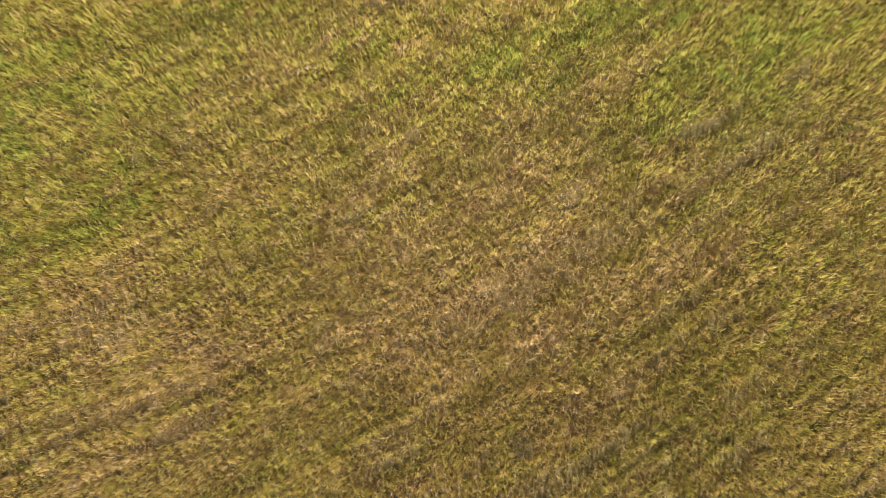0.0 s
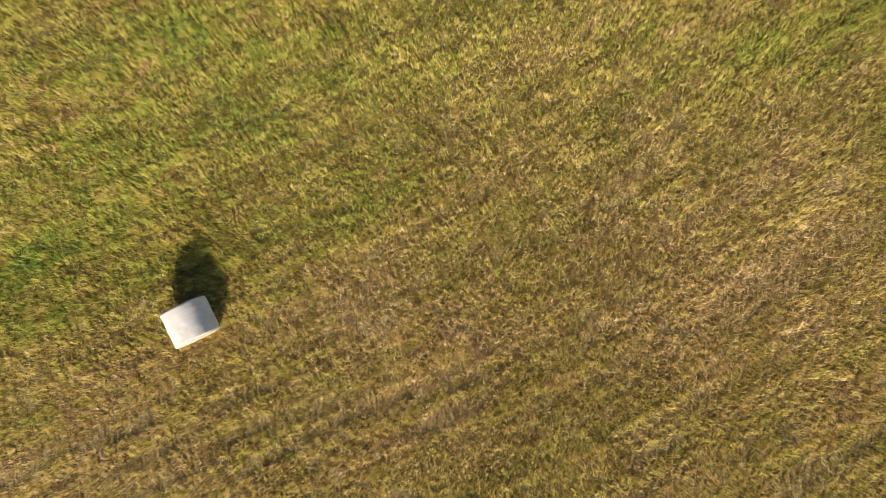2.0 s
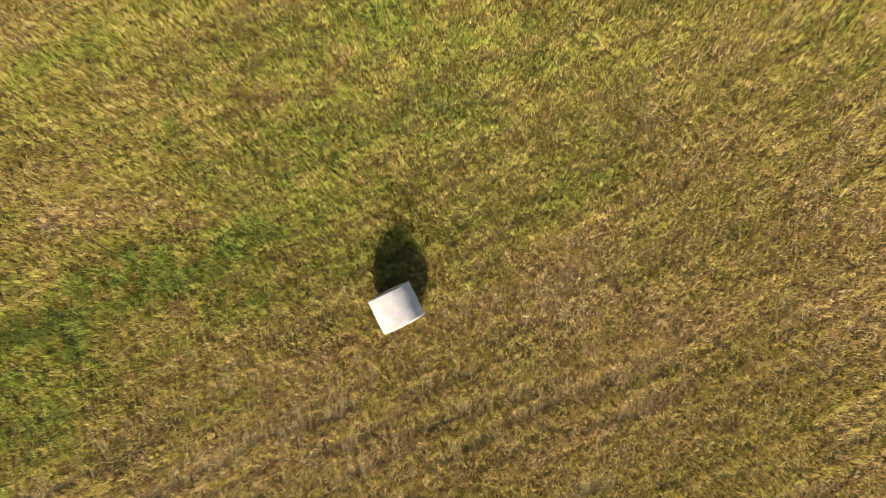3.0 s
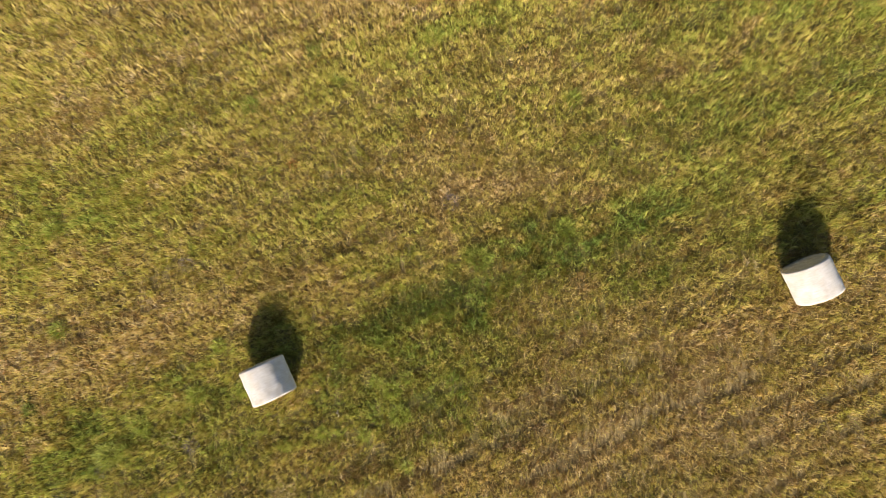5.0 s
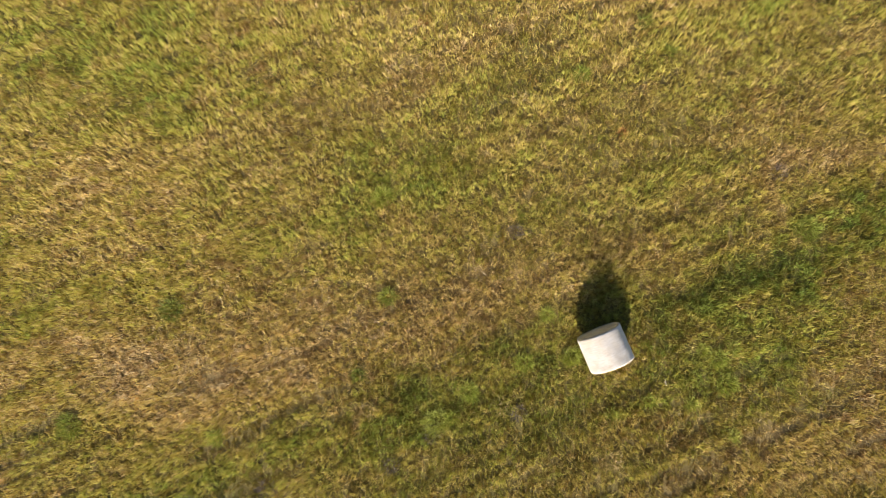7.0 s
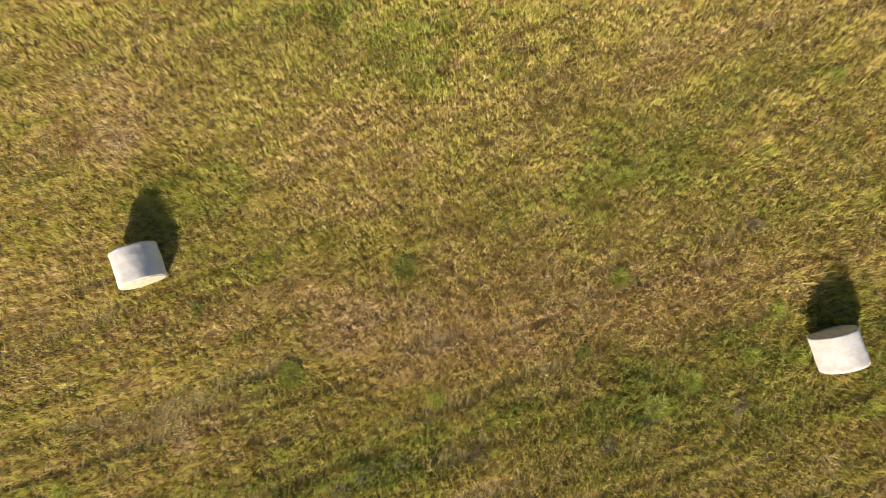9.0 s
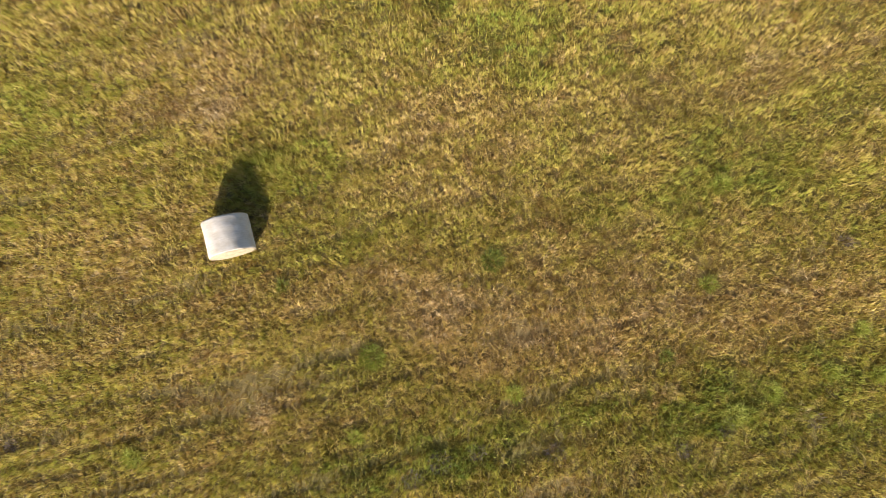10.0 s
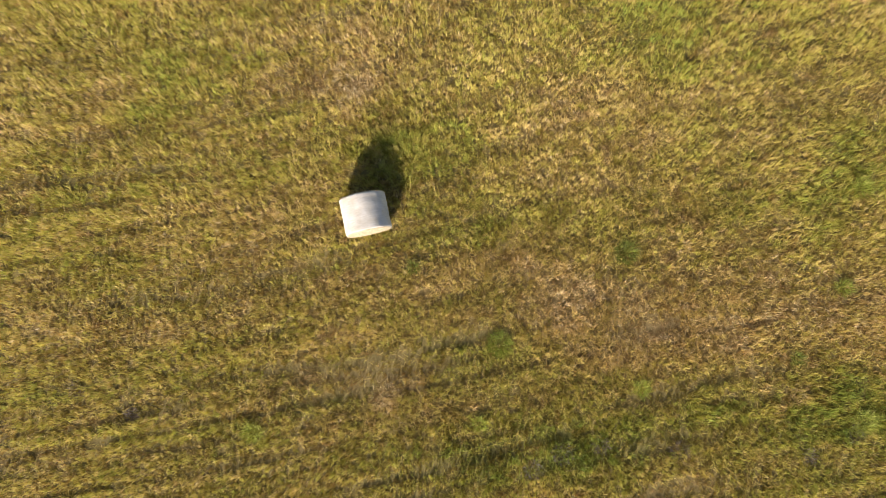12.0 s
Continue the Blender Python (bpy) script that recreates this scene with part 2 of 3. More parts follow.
def tracks(x, y):
    """1 in the middle of the old wheel tracks, where the grass is pressed down, thin and toned darker for shade."""
    wx, wy = x + 0.3 * (lattice(x / 0.6, y / 0.6, 51) - 0.5), y + 0.3 * (lattice(x / 0.6, y / 0.6, 52) - 0.5)
    total = np.zeros_like(x)
    for ax, ay, bx, by, half in TRACKS:
        f = np.clip(((wx - ax) * (bx - ax) + (wy - ay) * (by - ay)) / ((bx - ax) ** 2 + (by - ay) ** 2), 0, 1)
        d = np.hypot(wx - ax - f * (bx - ax), wy - ay - f * (by - ay))
        total = np.maximum(total, np.exp(-(d / (1.25 * half)) ** 2))
    return total * np.clip(2.2 * lattice(x / 0.9, y / 0.9, 53) + 0.2, 0, 1)


def patches(x, y, listed):
    """How far each place lies within the listed patches, whose edges are ragged."""
    wx = x + 2.0 * (lattice(x / 1.6, y / 1.6, 11) - 0.5) + 1.2 * (lattice(x / 0.5, y / 0.5, 13) - 0.5)
    wy = y + 1.3 * (lattice(x / 1.6, y / 1.6, 12) - 0.5) + 1.0 * (lattice(x / 0.5, y / 0.5, 14) - 0.5)
    total = np.zeros_like(x)
    for px, py, rx, ry, turn, strong in listed:
        c, s = math.cos(radians(turn)), math.sin(radians(turn))
        u, v = ((wx - px) * c + (wy - py) * s) / rx, ((wy - py) * c - (wx - px) * s) / ry
        total = np.maximum(total, strong * np.exp(-(u * u + v * v)))
    return total


def dryness(x, y):
    """0 where the sward is fresh and green, 1 where it is bleached straw."""
    u, v = along(x, y)
    dry = 0.486 + 0.15 * (lattice(u / 7, v / 1.6, 21) - 0.5) + 0.1 * (lattice(u / 1.8, v / 0.6, 22) - 0.5) + 0.13 * (lattice(u / 5.0, v / 0.3, 49) - 0.5) + 0.12 * (lattice(x / 0.4, y / 0.4, 23) - 0.5)
    green = patches(x, y, GREEN_EAST + GREEN_MIDDLE + GREEN_WEST + GREEN_BANDS + GREEN_SPOTS) * np.clip(0.15 + 1.5 * lattice(u / 0.5, v / 0.25, 24), 0.2, 1.3)
    return dry - 0.29 * green + 0.2 * patches(x, y, DRY_EAST + DRY_WEST + DRY_BANDS) + 0.16 * patches(x, y, BLEACHED)


def grown(x, y, margin=0.0):
    """Whether the places lie in the stretch of field that is grown blade by blade."""
    low = np.interp(x, [-76, -66, -57, -50, -42, -30, -18, -4, 4, 16], [-20.7, -18.5, -16.3, -14.6, -13.2, -12.1, -11.3, -10.5, -10.0, -9.5])
    high = np.interp(x, [-76, -72, -66, -60, -42, -30, 0], [-0.3, 0.7, 3.3, 5.9, 7.4, 8.4, 9.8])
    return (y > low - margin) & (y < high + margin) & (x > -76 - margin) & (x < 16.4 + margin)


def ground_sheet():
    """One sheet of soil to the horizon, finer under the flight."""
    near_x, near_y = np.arange(-84, 24.1, 0.6), np.arange(-26, 18.1, 0.6)
    far = np.array([40, 90, 200, 500, 1200, 2500.0])
    xs = np.concatenate([-84 - far[::-1], near_x, 24 + far])
    ys = np.concatenate([-26 - far[::-1], near_y, 18 + far])
    gx, gy = np.meshgrid(xs, ys)
    verts = np.stack([gx, gy, lie(gx, gy)], -1).reshape(-1, 3)
    nx, ny = len(xs), len(ys)
    i = (np.arange(ny - 1)[:, None] * nx + np.arange(nx - 1)[None]).ravel()
    faces = np.stack([i, i + 1, i + nx + 1, i + nx], -1)
    mesh = bpy.data.meshes.new("ground")
    mesh.from_pydata(verts.tolist(), [], faces.tolist())
    mesh.polygons.foreach_set("use_smooth", np.ones(len(faces), bool))
    mesh.attributes.new("dryness", "FLOAT", "POINT").data.foreach_set("value", np.clip(dryness(gx.ravel(), gy.ravel()), 0, 1).astype(np.float32))
    mesh.attributes.new("open_field", "FLOAT", "POINT").data.foreach_set("value", (~grown(gx.ravel(), gy.ravel(), -0.8)).astype(np.float32))
    mesh.materials.append(MAT_SOIL)
    return tagged(new("ground", mesh), "brown soil and thatch of a mown hay field", "ground", kind="structure")


ground_sheet()


# ---- the grass ----
def blades(name, base, way, length, lean, width, dry, tone, mat, bent=False):
    """Grass as one mesh: each blade is a slip that tapers to its tip; a bent one is widest at a third and bows over."""
    n = len(length)
    d = np.stack([np.cos(way), np.sin(way), np.zeros(n)], -1)
    side = np.stack([-np.sin(way), np.cos(way), np.zeros(n)], -1)
    up = np.array([0, 0, 1.0])
    out, high = np.sin(lean)[:, None], np.cos(lean)[:, None]
    ln = length[:, None]
    tip = base + ln * (out * d + (0.85 if bent else 1.0) * high * up)
    twist = rng.normal(0, 0.6, (n, 1))
    half = (width / 2)[:, None] * (np.cos(twist) * side + np.sin(twist) * (out * up - high * d))
    if bent:
        middle = base + ln * (0.34 * out * d + 0.5 * high * up)
        each, verts, sides = 4, [base, middle + half, tip, middle - half], [0, 1, 3, 1, 2, 3]
    else:
        each, verts, sides = 3, [base - half, base + half, tip], [0, 1, 2]
    many = len(sides) // 3 * n
    mesh = bpy.data.meshes.new(name)
    mesh.vertices.add(each * n)
    mesh.vertices.foreach_set("co", np.stack(verts, 1).astype(np.float32).ravel())
    i = each * np.arange(n, dtype=np.int32)
    mesh.loops.add(3 * many)
    mesh.loops.foreach_set("vertex_index", np.stack([i + k for k in sides], -1).ravel())
    mesh.polygons.add(many)
    mesh.polygons.foreach_set("loop_start", np.arange(0, 3 * many, 3, dtype=np.int32))
    for key, value in (("dryness", dry), ("tone", tone)):
        mesh.attributes.new(key, "FLOAT", "POINT").data.foreach_set("value", np.repeat(value, each).astype(np.float32))
    mesh.materials.append(mat)
    mesh.update(calc_edges=True)
    return new(name, mesh)


BALES = [(-17.853, -2.829, 116.5, 0.0), (-36.283, -6.350, 114.2, 2.5), (-60.337, -6.223, 116.6, 4.0)]
BESIDE = ["on dry brown stubble", "among fresh green tufts", "in yellow-green grass"]
BALE_R, BALE_L = 0.775, 1.22


def within(x, y):
    """Whether the places are grown with single blades, and not under a bale."""
    keep = grown(x, y)
    for bx, by, turn, _ in BALES:
        c, s = math.cos(radians(turn)), math.sin(radians(turn))
        u, v = (x - bx) * c + (y - by) * s, (y - by) * c - (x - bx) * s
        keep &= ~((np.abs(u) < BALE_L / 2 + 0.02) & (np.abs(v) < 0.42))
    return keep


def hollow(u, v):
    """1 in the hollows and gaps of the furrows, where the dead grey thatch lies bare."""
    spots = np.clip((lattice(u / 0.55, v / 0.3, 40) - 0.83) / 0.1, 0, 1)
    gaps = np.clip((lattice(u / 2.4, v / 0.22, 41) - 0.8) / 0.08, 0, 1) * np.clip(2 * lattice(u / 9, v / 5, 42) - 0.4, 0, 1)
    return np.maximum(spots, gaps)


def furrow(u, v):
    """1 along the furrows, where the grass is short, thin and toned darker for shade; they fade in and out."""
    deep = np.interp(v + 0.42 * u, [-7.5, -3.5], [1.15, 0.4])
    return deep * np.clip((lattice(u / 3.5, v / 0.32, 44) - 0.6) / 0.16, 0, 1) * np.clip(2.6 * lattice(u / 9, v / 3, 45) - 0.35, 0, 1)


def sward(tufts, upright, bowed):
    """Tufts of grass: upright blades that stand above a bowed understorey; the blades of a tuft share its colour and its lean."""
    x, y = rng.uniform(-76, 16.4, tufts), rng.uniform(-20.8, 9.7, tufts)
    u, v = along(x, y)
    row, thin, hump = lattice(u / 6.0, v / 0.3, 32), lattice(x / 0.8, y / 0.8, 33), lattice(u / 0.15, v / 0.11, 37)
    row = np.clip(1.7 * (0.5 * row + 0.5 * lattice(u / 10.0, v / 0.7, 39)) - 0.35, 0, 1)
    track = tracks(x, y)
    cut = np.maximum(furrow(u, v), track)
    keep = within(x, y) & (rng.random(tufts) < (0.45 + 0.2 * row + 0.45 * hump) * (1 - 0.8 * hollow(u, v)) * (1 - 0.35 * cut) * (1 - 0.75 * track))
    x, y, row, thin, hump, u, v, cut = x[keep], y[keep], row[keep], thin[keep], hump[keep], u[keep], v[keep], cut[keep]
    n = len(x)
    fine, clot = lattice(x / 0.055, y / 0.055, 38) - 0.5, lattice(x / 0.11, y / 0.11, 36) - 0.5
    dry = dryness(x, y) + rng.normal(0, 0.075, n) + 0.16 * (lattice(u / 0.25, v / 0.14, 46) - 0.5) + np.where(rng.random(n) < 0.14, 0.22, 0)
    # cut and track put the shade of furrows and wheel tracks into the tone
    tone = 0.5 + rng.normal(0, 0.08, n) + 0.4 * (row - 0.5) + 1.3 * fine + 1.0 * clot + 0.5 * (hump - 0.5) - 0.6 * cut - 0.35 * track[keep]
    lush = patches(x, y, LUSH)
    dry, tone = dry - 0.1 * lush, tone - 0.3 * lush
    dead = np.clip((lattice(u / 0.45, v / 0.28, 47) - 0.72) / 0.12, 0, 1) * np.clip(2.2 * lattice(x / 3.0, y / 3.0, 48) - 0.4, 0, 1)
    dry, tone = dry + 0.2 * dead, tone - 0.5 * dead
    way = 2.6 + 2.2 * (lattice(x / 1.1, y / 1.1, 35) - 0.5) + 2.2 * (lattice(x / 0.3, y / 0.3, 43) - 0.5) + rng.normal(0, 0.4, n)
    tall = (0.1 + 0.04 * row + 0.04 * thin + 0.1 * hump) * rng.uniform(0.8, 1.25, n) * (1 - 0.3 * np.minimum(cut, 1)) * (1 + 0.35 * lush)
    for bx, by, *_ in BALES:
        tall *= (1 + 0.8 * np.exp(-((x - bx - 0.3) ** 2 + (y - by - 2.3) ** 2) / 1.6)) * (1 + 0.4 * np.exp(-((x - bx) ** 2 + (y - by) ** 2) / 1.0))
    each = upright + bowed
    pick = np.repeat(np.arange(n), each)
    stands = np.tile(np.arange(each) < upright, n)
    m = len(pick)
    bx, by = x[pick] + rng.normal(0, 0.025, m), y[pick] + rng.normal(0, 0.025, m)
    base = np.stack([bx, by, lie(bx, by) - 0.01], -1)
    dry = np.clip(dry[pick] + rng.normal(0, 0.03, m), 0, 1)
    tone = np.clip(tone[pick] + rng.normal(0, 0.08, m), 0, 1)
    way = way[pick] + rng.normal(0, np.where(stands, 0.5, 1.1))
    lean = np.radians(np.clip(np.where(stands, rng.normal(17, 9, m), rng.normal(47, 13, m)), 2, 84))
    length = tall[pick] * rng.uniform(0.7, 1.3, m) * np.where(stands, 1.1, 0.65)
    width = rng.uniform(0.013, 0.027, m)
    green = dry < 0.42
    for name, some, label in (("green_grass", green, "fresh green grass growing through the mown hay field"),
                              ("dry_grass", ~green, "dry yellow-brown grass and straw stubble of a hay field")):
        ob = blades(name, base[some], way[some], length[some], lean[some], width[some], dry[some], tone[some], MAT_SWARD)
        tagged(ob, label, "grass", kind="stuff")


sward(725000, 3, 4)


def stalks(count):
    """Thin pale stalks that stand above the sward, singly and in loose groups."""
    x, y = rng.uniform(-76, 16.4, count), rng.uniform(-20.8, 9.7, count)
    many, long_grass = 0.15 + lattice(x / 0.45, y / 0.45, 61) ** 2, np.zeros(count)
    for bx, by, *_ in BALES:
        long_grass += np.exp(-((x - bx - 0.3) ** 2 + (y - by - 2.5) ** 2) / 0.7)
    many += 2.5 * long_grass
    keep = within(x, y) & (rng.random(count) < many)
    x, y, long_grass = x[keep], y[keep], np.minimum(long_grass[keep], 1)
    n = len(x)
    base = np.stack([x, y, lie(x, y) - 0.01], -1)
    dry = np.clip(dryness(x, y) + rng.normal(0.06, 0.08, n) - 0.12 * long_grass, 0, 1)
    way = rng.uniform(0, 2 * math.pi, n)
    lean = np.radians(np.clip(rng.normal(14, 10, n), 1, 60))
    tall = rng.uniform(0.22, 0.4, n) * (1 + 0.6 * long_grass) * (1 - 0.4 * np.maximum(furrow(*along(x, y)), tracks(x, y)))
    ob = blades("grass_stalks", base, way, tall, lean, rng.uniform(0.012, 0.024, n), dry, np.clip(rng.normal(0.72, 0.16, n), 0, 1), MAT_SWARD)
    tagged(ob, "thin pale grass stalks standing above the mown sward", "grass", kind="stuff")


stalks(420000)


def litter(count):
    """Cut straw lying on the ground between the tufts."""
    x, y = rng.uniform(-76, 16.4, count), rng.uniform(-20.8, 9.7, count)
    keep = within(x, y) & (rng.random(count) > 0.85 * np.maximum(furrow(*along(x, y)), tracks(x, y)))
    x, y = x[keep], y[keep]
    n = len(x)
    dry = np.clip(0.25 + 0.75 * dryness(x, y) + rng.normal(0, 0.12, n), 0, 1)
    tone = np.clip(rng.normal(0.45, 0.22, n), 0, 1)
    base = np.stack([x, y, lie(x, y) + 0.005], -1)
    lean = np.radians(rng.uniform(76, 86, n))
    ob = blades("straw_litter", base, rng.uniform(0, 2 * math.pi, n), rng.uniform(0.12, 0.3, n), lean, rng.uniform(0.014, 0.03, n), dry, tone, MAT_SWARD)
    tagged(ob, "cut straw lying loose between the grass tufts", "straw", kind="stuff")


litter(260000)


def outer_sward(count):
    """Coarser tufts over the field on all sides of the flight, thinning out."""
    x, y = rng.normal(-30, 48, count), rng.normal(-4, 20, count)
    keep = ~grown(x, y, -0.3)
    x, y = x[keep], y[keep]
    n = len(x)
    u, v = along(x, y)
    dry = np.clip(dryness(x, y) + rng.normal(0, 0.1, n), 0, 1)
    # furrow shade is painted into the outer blades as a lower tone
    tone = np.clip(rng.normal(0.4, 0.15, n) + 0.5 * (lattice(u / 8.0, v / 0.5, 32) - 0.5) - 0.4 * furrow(u, v), 0, 1)
    base = np.stack([x, y, lie(x, y) - 0.01], -1)
    ob = blades("field_grass", base, 2.9 + rng.normal(0, 1.0, n), rng.uniform(0.15, 0.32, n), np.radians(np.clip(rng.normal(38, 16, n), 4, 84)), rng.uniform(0.045, 0.085, n), dry, tone, MAT_SWARD)
    tagged(ob, "dry and green grass of the wider hay field", "grass", kind="stuff")


outer_sward(300000)


# ---- the bales ----
def part(name, bm, mat, parent, label=""):
    mesh = bpy.data.meshes.new(name)
    bm.to_mesh(mesh)
    bm.free()
    mesh.materials.append(mat)
    ob = new(name, mesh)
    ob.parent = parent
    return tagged(ob, label) if label else ob


def bale_radius(a, x, seed):
    """Radius of the bale at the angle a and the place x along it: a little lumpy, pressed flat below."""
    r = BALE_R * (1 + 0.012 * math.sin(3 * a + seed) + 0.008 * math.sin(7 * a + 2 * seed + 3 * x))
    r += 0.012 * noise.noise(Vector((2.5 * math.cos(a), 2.5 * math.sin(a), 3 * x + seed)))
    low = -math.sin(a)
    floor = BALE_R * 0.95
    return min(r, floor / low) if low > 0.2 else r


def straw_bale(bx, by, turn, tilt, seed, beside):
    """A round bale lying on its side: net wrap round it, straw at both ends. Its length runs along local x."""
    root = new("round_bale")
    root.matrix_basis = pose(bx, by, float(lie(np.array([bx]), np.array([by]))[0]) + BALE_R * 0.95 - 0.02, 0, tilt, turn)
    tagged(root, "round straw bale in white net wrap lying " + beside, "hay bale", "round bales in the field")
    around, half = 96, BALE_L / 2
    # the wrap: across the length, over the rounded edges and a hand's width onto the ends
    line = [(-half + 0.012, -0.035), (-half + 0.004, -0.022), (-half + 0.014, -0.006), (-half + 0.045, 0.0)]
    line += [(-half + 0.03 + (2 * half - 0.06) * k / 16, 0.002 * math.sin(5 * k + seed)) for k in range(1, 16)]
    line += [(-x, d) for x, d in reversed(line[:4])]
    bm = bmesh.new()
    rings = []
    for x, d in line:
        ring = []
        for k in range(around):
            a = 2 * math.pi * k / around
            r = bale_radius(a, x, seed) + d + (0.008 * random.uniform(-1, 1) if d < -0.03 else 0.002 * random.uniform(-1, 1))
            ring.append(bm.verts.new((x, r * math.cos(a), r * math.sin(a))))
        rings.append(ring)
    for p, q in zip(rings, rings[1:]):
        for k in range(around):
            bm.faces.new((p[k], p[(k + 1) % around], q[(k + 1) % around], q[k])).smooth = True
    bmesh.ops.recalc_face_normals(bm, faces=bm.faces)
    part("net_wrap", bm, MAT_WRAP, root, "white net wrap with fine threads")
    for sign in (-1, 1):
        bm = bmesh.new()
        rings = []
        for j in range(9):
            f = 0.968 - 0.968 * max(j - 1, 0) / 8
            ring = []
            for k in range(around):
                a = 2 * math.pi * k / around
                r = bale_radius(a, half, seed) * f
                x = sign * (half - (0.06 if j == 0 else -0.012) + 0.035 * (1 - f * f) + 0.014 * noise.noise(Vector((9 * f * math.cos(a), 9 * f * math.sin(a), seed + sign))) + 0.008 * math.sin(26 * f + a))
                ring.append(bm.verts.new((x, r * math.cos(a), r * math.sin(a))))
            rings.append(ring)
        hub = bm.verts.new((sign * (half + 0.045), 0, 0))
        for p, q in zip(rings, rings[1:]):
            for k in range(around):
                bm.faces.new((p[k], p[(k + 1) % around], q[(k + 1) % around], q[k])).smooth = True
        for k in range(around):
            bm.faces.new((rings[-1][k], rings[-1][(k + 1) % around], hub)).smooth = True
        bmesh.ops.recalc_face_normals(bm, faces=bm.faces)
        part("straw_end", bm, MAT_STRAW, root, "packed golden straw")
    # straw ends that stick out round both rims
    for sign in (-1, 1):
        bm = bmesh.new()
        for _ in range(260):
            a, f = random.uniform(0, 2 * math.pi), random.uniform(0.86, 1.0)
            r = bale_radius(a, half, seed) * f
            p = Vector((sign * (half - 0.005), r * math.cos(a), r * math.sin(a)))
            d = Vector((sign * random.uniform(0.1, 1), random.uniform(-1, 1), random.uniform(-1, 1))).normalized() * random.uniform(0.02, 0.08)
            w = d.cross(Vector((random.uniform(-1, 1), random.uniform(-1, 1), random.uniform(-1, 1)))).normalized() * 0.003
            vs = [bm.verts.new(q) for q in (p - w, p + w, p + d + w * 0.5, p + d - w * 0.5)]
            bm.faces.new(vs)
        tagged(part("loose_straw", bm, MAT_STRAW, root, "loose straw stalks"), kind="stuff")
    return root


for k, (bx, by, turn, tilt) in enumerate(BALES):
    straw_bale(bx, by, turn, tilt, 1.7 * k + 0.4, BESIDE[k])


# ---- clumps that stand out of the sward ----
MAT_WEED = blade_material("weed_leaves", [(0.0, (0.14, 0.17, 0.04)), (0.5, (0.36, 0.41, 0.06)), (1.0, (0.52, 0.53, 0.14))])


def clump(name, x, y, wide, tall, count, dry, spread, mat, label, category, group):
    """A tuft of blades that fan out from one root; its origin is at the root."""
    a, r = rng.uniform(0, 2 * math.pi, count), wide * np.sqrt(rng.random(count))
    base = np.stack([r * np.cos(a), r * np.sin(a), np.full(count, -0.02)], -1)
    lean = np.radians(np.clip(12 + 35 * r / wide + rng.normal(0, 12, count), 3, 84))
    ob = blades(name, base, a + rng.normal(0, 1.0, count), tall * rng.uniform(0.6, 1.2, count), lean, rng.uniform(0.009, 0.017, count),
                np.clip(rng.normal(dry, spread, count), 0, 1), np.clip(rng.normal(0.48, 0.2, count), 0, 1), mat, True)
    ob.location = (x, y, float(lie(np.array([x]), np.array([y]))[0]))
    return tagged(ob, label, category, group)


WEEDS_EAST = [(-10.86, 1.7, 0.13, 0.3), (-12.03, 1.31, 0.16, 0.35), (-15.76, 6.6, 0.4, 0.45), (-25.83, 3.42, 0.3, 0.4), (-26.09, -1.1, 0.35, 0.4), (-29.13, -2.18, 0.5, 0.3),
              (-30.75, 5.54, 0.3, 0.5), (-31.57, -9.47, 0.18, 0.7), (-31.6, -6.4, 0.2, 0.5), (-31.84, -7.7, 0.4, 0.5), (-32.14, -6.82, 0.34, 0.5), (-32.7, -6.5, 0.22, 0.6),
              (-33.07, -8.39, 0.22, 0.6), (-34.03, 3.96, 0.2, 0.2), (-34.56, -8.28, 0.2, 0.5), (-34.92, 4.98, 0.25, 0.15)]
WEEDS_WEST = [(-35.85, -8.76, 0.2, 0.5), (-37.1, 3.11, 0.3, 0.3), (-37.28, -6.79, 0.35, 0.5), (-38.18, -5.29, 0.25, 0.6), (-38.95, -7.0, 0.36, 0.55), (-40.89, -8.06, 0.36, 0.6),
              (-41.41, -8.95, 0.25, 0.4), (-42.03, -9.13, 0.5, 0.8), (-43.74, -4.77, 0.3, 0.4), (-43.98, -1.28, 0.4, 0.5), (-44.76, -7.52, 0.22, 0.15), (-49.7, -9.8, 0.3, 0.6),
              (-51.35, -5.36, 0.42, 0.1), (-54.85, -9.47, 0.5, 0.3), (-54.88, -12.31, 0.25, 0.5), (-58.39, -7.62, 0.2, 0.15), (-62.46, -14.49, 0.35, 0.7)]
for x, y, wide, pale in WEEDS_EAST + WEEDS_WEST:
    shade = "yellow-green" if pale > 0.4 else "dark green"
    clump("weed_clump", x, y, 0.75 * wide, 0.36, int(400 * (wide / 0.35) ** 1.5), pale, 0.2, MAT_WEED, "fresh " + shade + " tuft of long grass leaves in the stubble", "weed", "green tufts in the field")
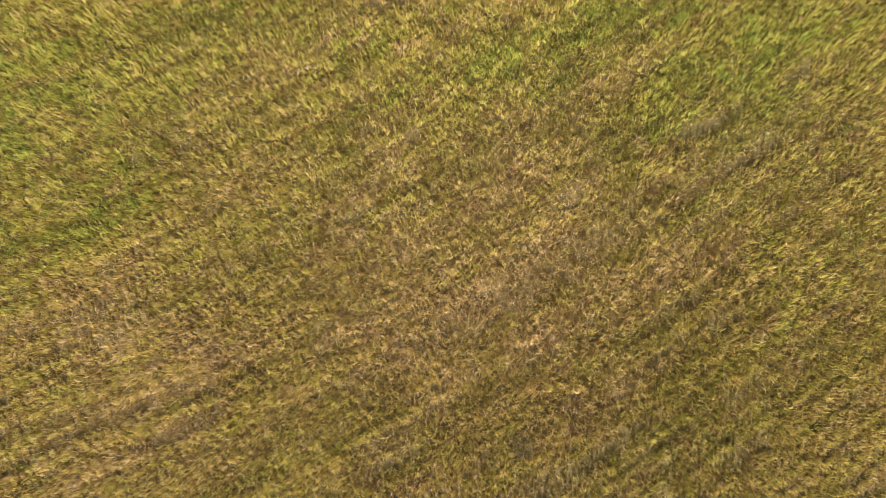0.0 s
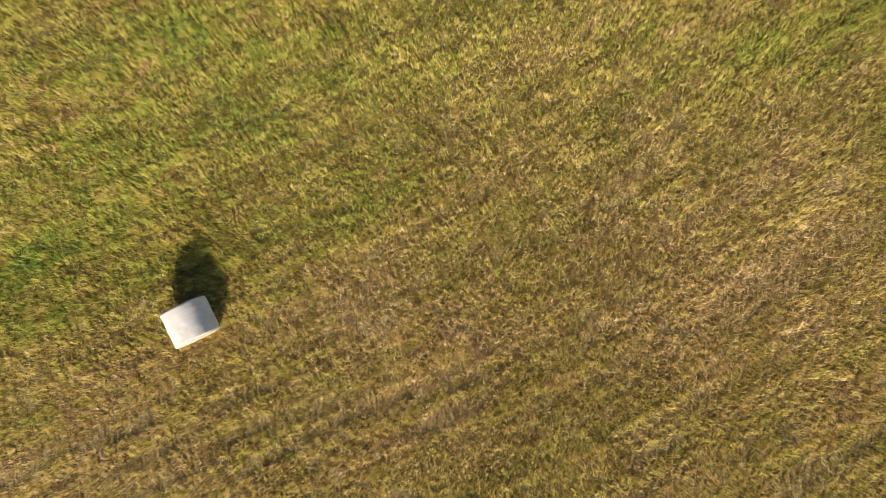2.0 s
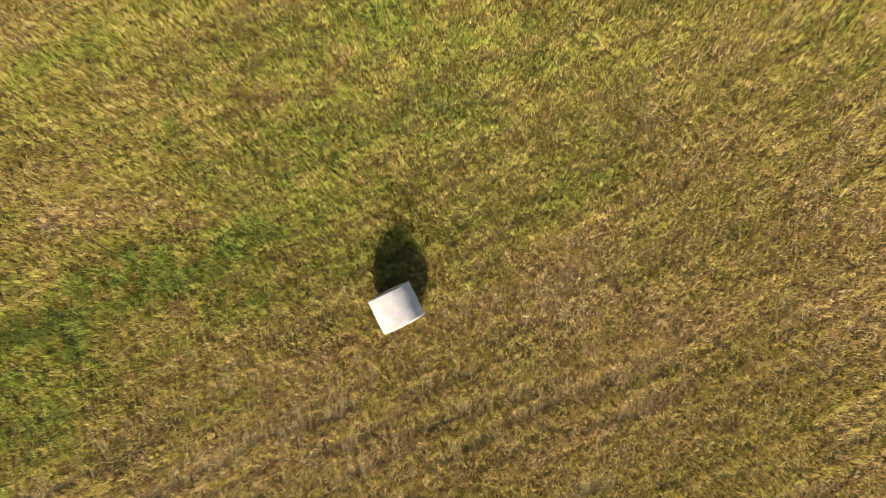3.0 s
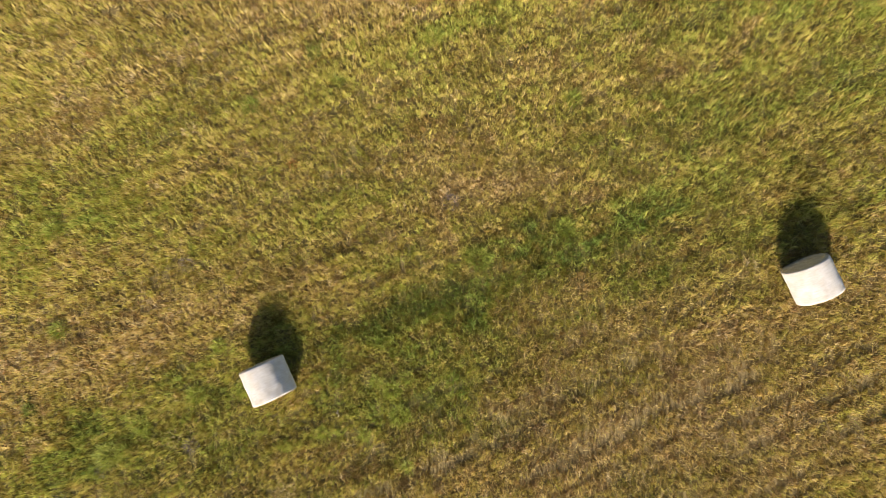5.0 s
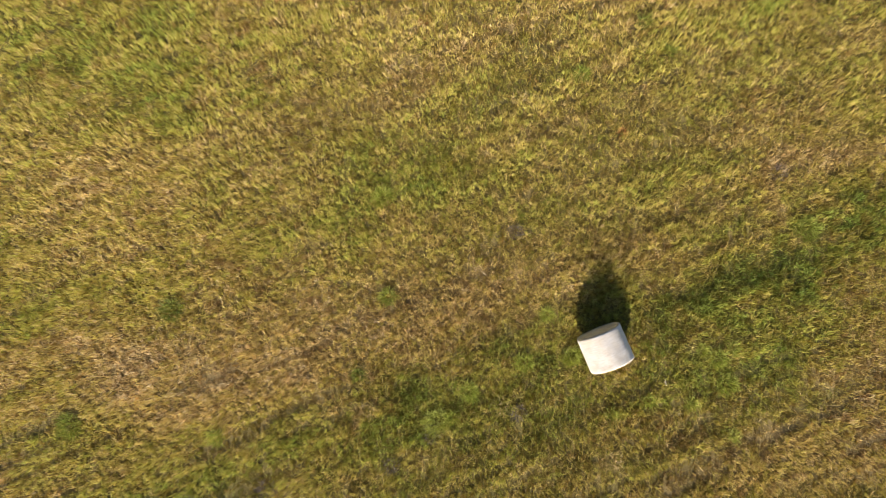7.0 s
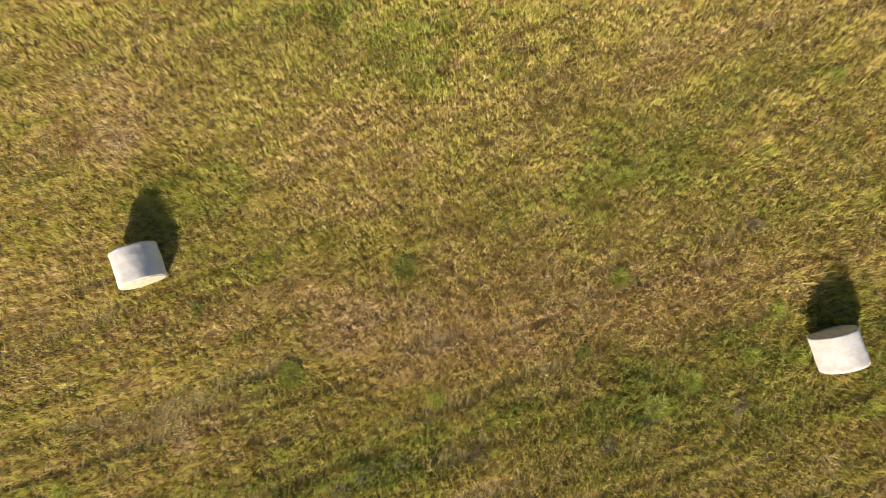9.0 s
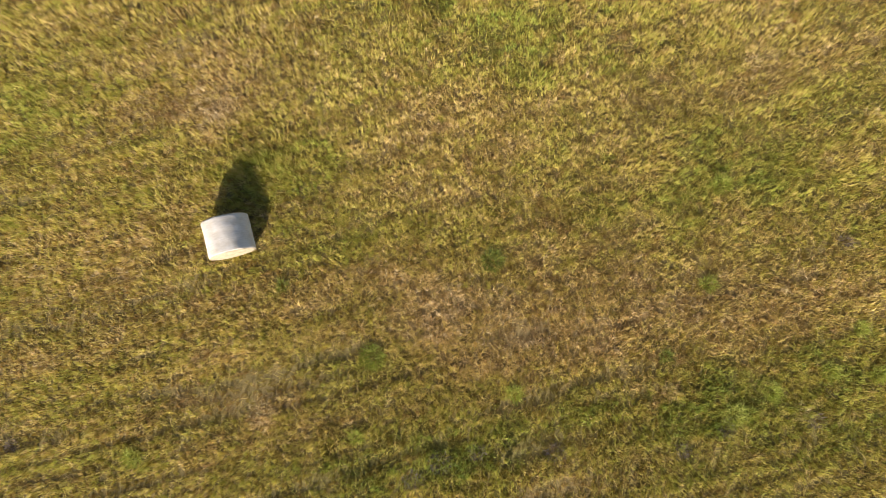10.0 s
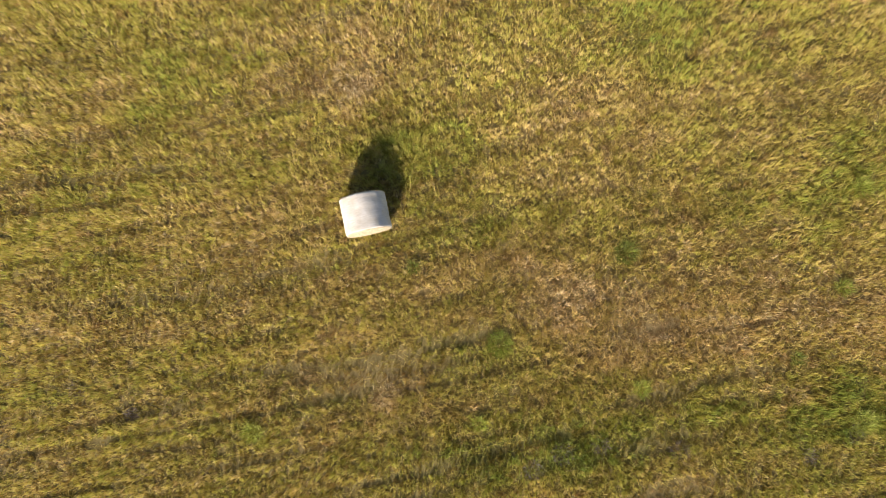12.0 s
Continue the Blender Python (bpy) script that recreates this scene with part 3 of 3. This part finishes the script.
# long grass left standing where the bales' shadows end
LONG = [(-17.32, -0.13, 0.3), (-18.01, -0.46, 0.22), (-16.87, -0.85, 0.22), (-36.61, -4.45, 0.25), (-36.0, -3.84, 0.25), (-35.45, -4.36, 0.2), (-60.07, -3.66, 0.28), (-59.44, -4.11, 0.3), (-60.81, -3.9, 0.2), (-59.2, -4.95, 0.2)]
for x, y, wide in LONG:
    clump("long_grass_tuft", x, y, 1.4 * wide, 0.56, int(85 * wide / 0.25), 0.36, 0.16, MAT_SWARD, "tall uncut green grass standing beside a straw bale", "long grass", "uncut grass behind the bales")
PALE = [(-10.71, -2.67, 0.5), (-8.84, -3.17, 0.35), (11.04, -3.09, 0.2), (6.95, 3.8, 0.2), (-9.15, 4.06, 0.25), (0.19, -0.87, 0.22),
         (-19.63, -2.36, 0.2), (-62.1, -1.8, 0.6), (-61.84, -2.56, 0.5), (-58.31, -12.11, 0.45), (-52.6, -6.95, 0.5), (-42.87, 4.68, 0.2),
         (-39.24, 2.26, 0.2), (-44.4, -8.77, 0.28), (-43.72, 3.07, 0.25), (-39.81, -8.55, 0.25), (-35.84, -10.39, 0.3), (-57.88, -12.98, 0.35)]
for x, y, wide in PALE:
    clump("straw_tuft", x, y, wide, 0.28, int(130 * wide / 0.3), 0.9, 0.08, MAT_SWARD, "bleached pale straw tuft standing among dry grass", "straw tuft", "pale tufts in the field")
DEAD = [(2.86, -6.88, 0.35), (-68.77, -14.53, 0.25), (-39.32, -2.44, 0.2), (-66.67, -14.86, 0.2), (-30.12, -0.23, 0.25), (-42.18, -9.56, 0.3),
         (-43.58, -10.7, 0.25), (-39.14, -8.73, 0.25), (-51.86, -12.68, 0.35), (-47.92, -11.59, 0.3), (-52.67, -13.42, 0.3), (-50.65, -12.06, 0.25)]
MAT_DEAD = blade_material("dead_leaves", [(0.0, (0.13, 0.1, 0.1)), (1.0, (0.32, 0.27, 0.24))])
for x, y, wide in DEAD:
    clump("dead_tuft", x, y, wide, 0.25, int(220 * wide / 0.3), 0.5, 0.3, MAT_DEAD, "grey-brown dead tuft rotting in the grass", "dead grass", "dead tufts in the field")
RUST = [(-42.62, 4.95, 0.16), (-35.63, 1.09, 0.14)]
MAT_RUST = blade_material("rust_leaves", [(0.0, (0.5, 0.2, 0.06)), (1.0, (0.62, 0.38, 0.14))])
for x, y, wide in RUST:
    clump("rust_tuft", x, y, wide, 0.24, 90, 0.4, 0.3, MAT_RUST, "rust-red withered tuft among yellow-green grass", "weed", "withered tufts in the field")


def twig(x, y, turn):
    """A bleached forked twig lying on the grass: tapered six-sided limbs."""
    root = new("twig")
    root.matrix_basis = pose(x, y, float(lie(np.array([x]), np.array([y]))[0]) + 0.12, 0, 0, turn) @ Matrix.Scale(0.65, 4)
    tagged(root, "bleached forked twig lying on the short grass", "twig")
    for name, line in (("stem", [(-0.2, 0, 0, 0.016), (-0.05, 0.015, 0.02, 0.014), (0.1, 0.0, 0.03, 0.011), (0.24, 0.03, 0.03, 0.004)]),
                       ("side_branch", [(-0.04, 0.015, 0.02, 0.011), (0.03, 0.07, 0.04, 0.009), (0.12, 0.12, 0.05, 0.004)])):
        bm = bmesh.new()
        rings = []
        for px, py, pz, thick in line:
            rings.append([bm.verts.new((px - 0.3 * thick * math.cos(k * math.pi / 3), py + thick * math.cos(k * math.pi / 3), pz + thick * math.sin(k * math.pi / 3))) for k in range(6)])
        for p, q in zip(rings, rings[1:]):
            for k in range(6):
                bm.faces.new((p[k], p[(k + 1) % 6], q[(k + 1) % 6], q[k])).smooth = True
        bm.faces.new(rings[0])
        bm.faces.new(rings[-1])
        bmesh.ops.recalc_face_normals(bm, faces=bm.faces)
        part(name, bm, MAT_TWIG, root)
    return root


def wood_material():
    """Grey-white weathered wood with dark cracks."""
    m, nodes, links, bsdf = material("bleached_wood")
    grain = noise_node(nodes, links, 60.0, 4, 0.6, nodes.new("ShaderNodeTexCoord").outputs["Object"])
    tone = ramp(nodes, [(0.35, (0.42, 0.37, 0.3)), (0.55, (0.7, 0.64, 0.54))])
    links.new(grain.outputs["Fac"], tone.inputs["Fac"])
    links.new(tone.outputs["Color"], bsdf.inputs["Base Color"])
    bsdf.inputs["Roughness"].default_value = 0.85
    return m


MAT_TWIG = wood_material()
twig(-34.0, -7.61, 100)
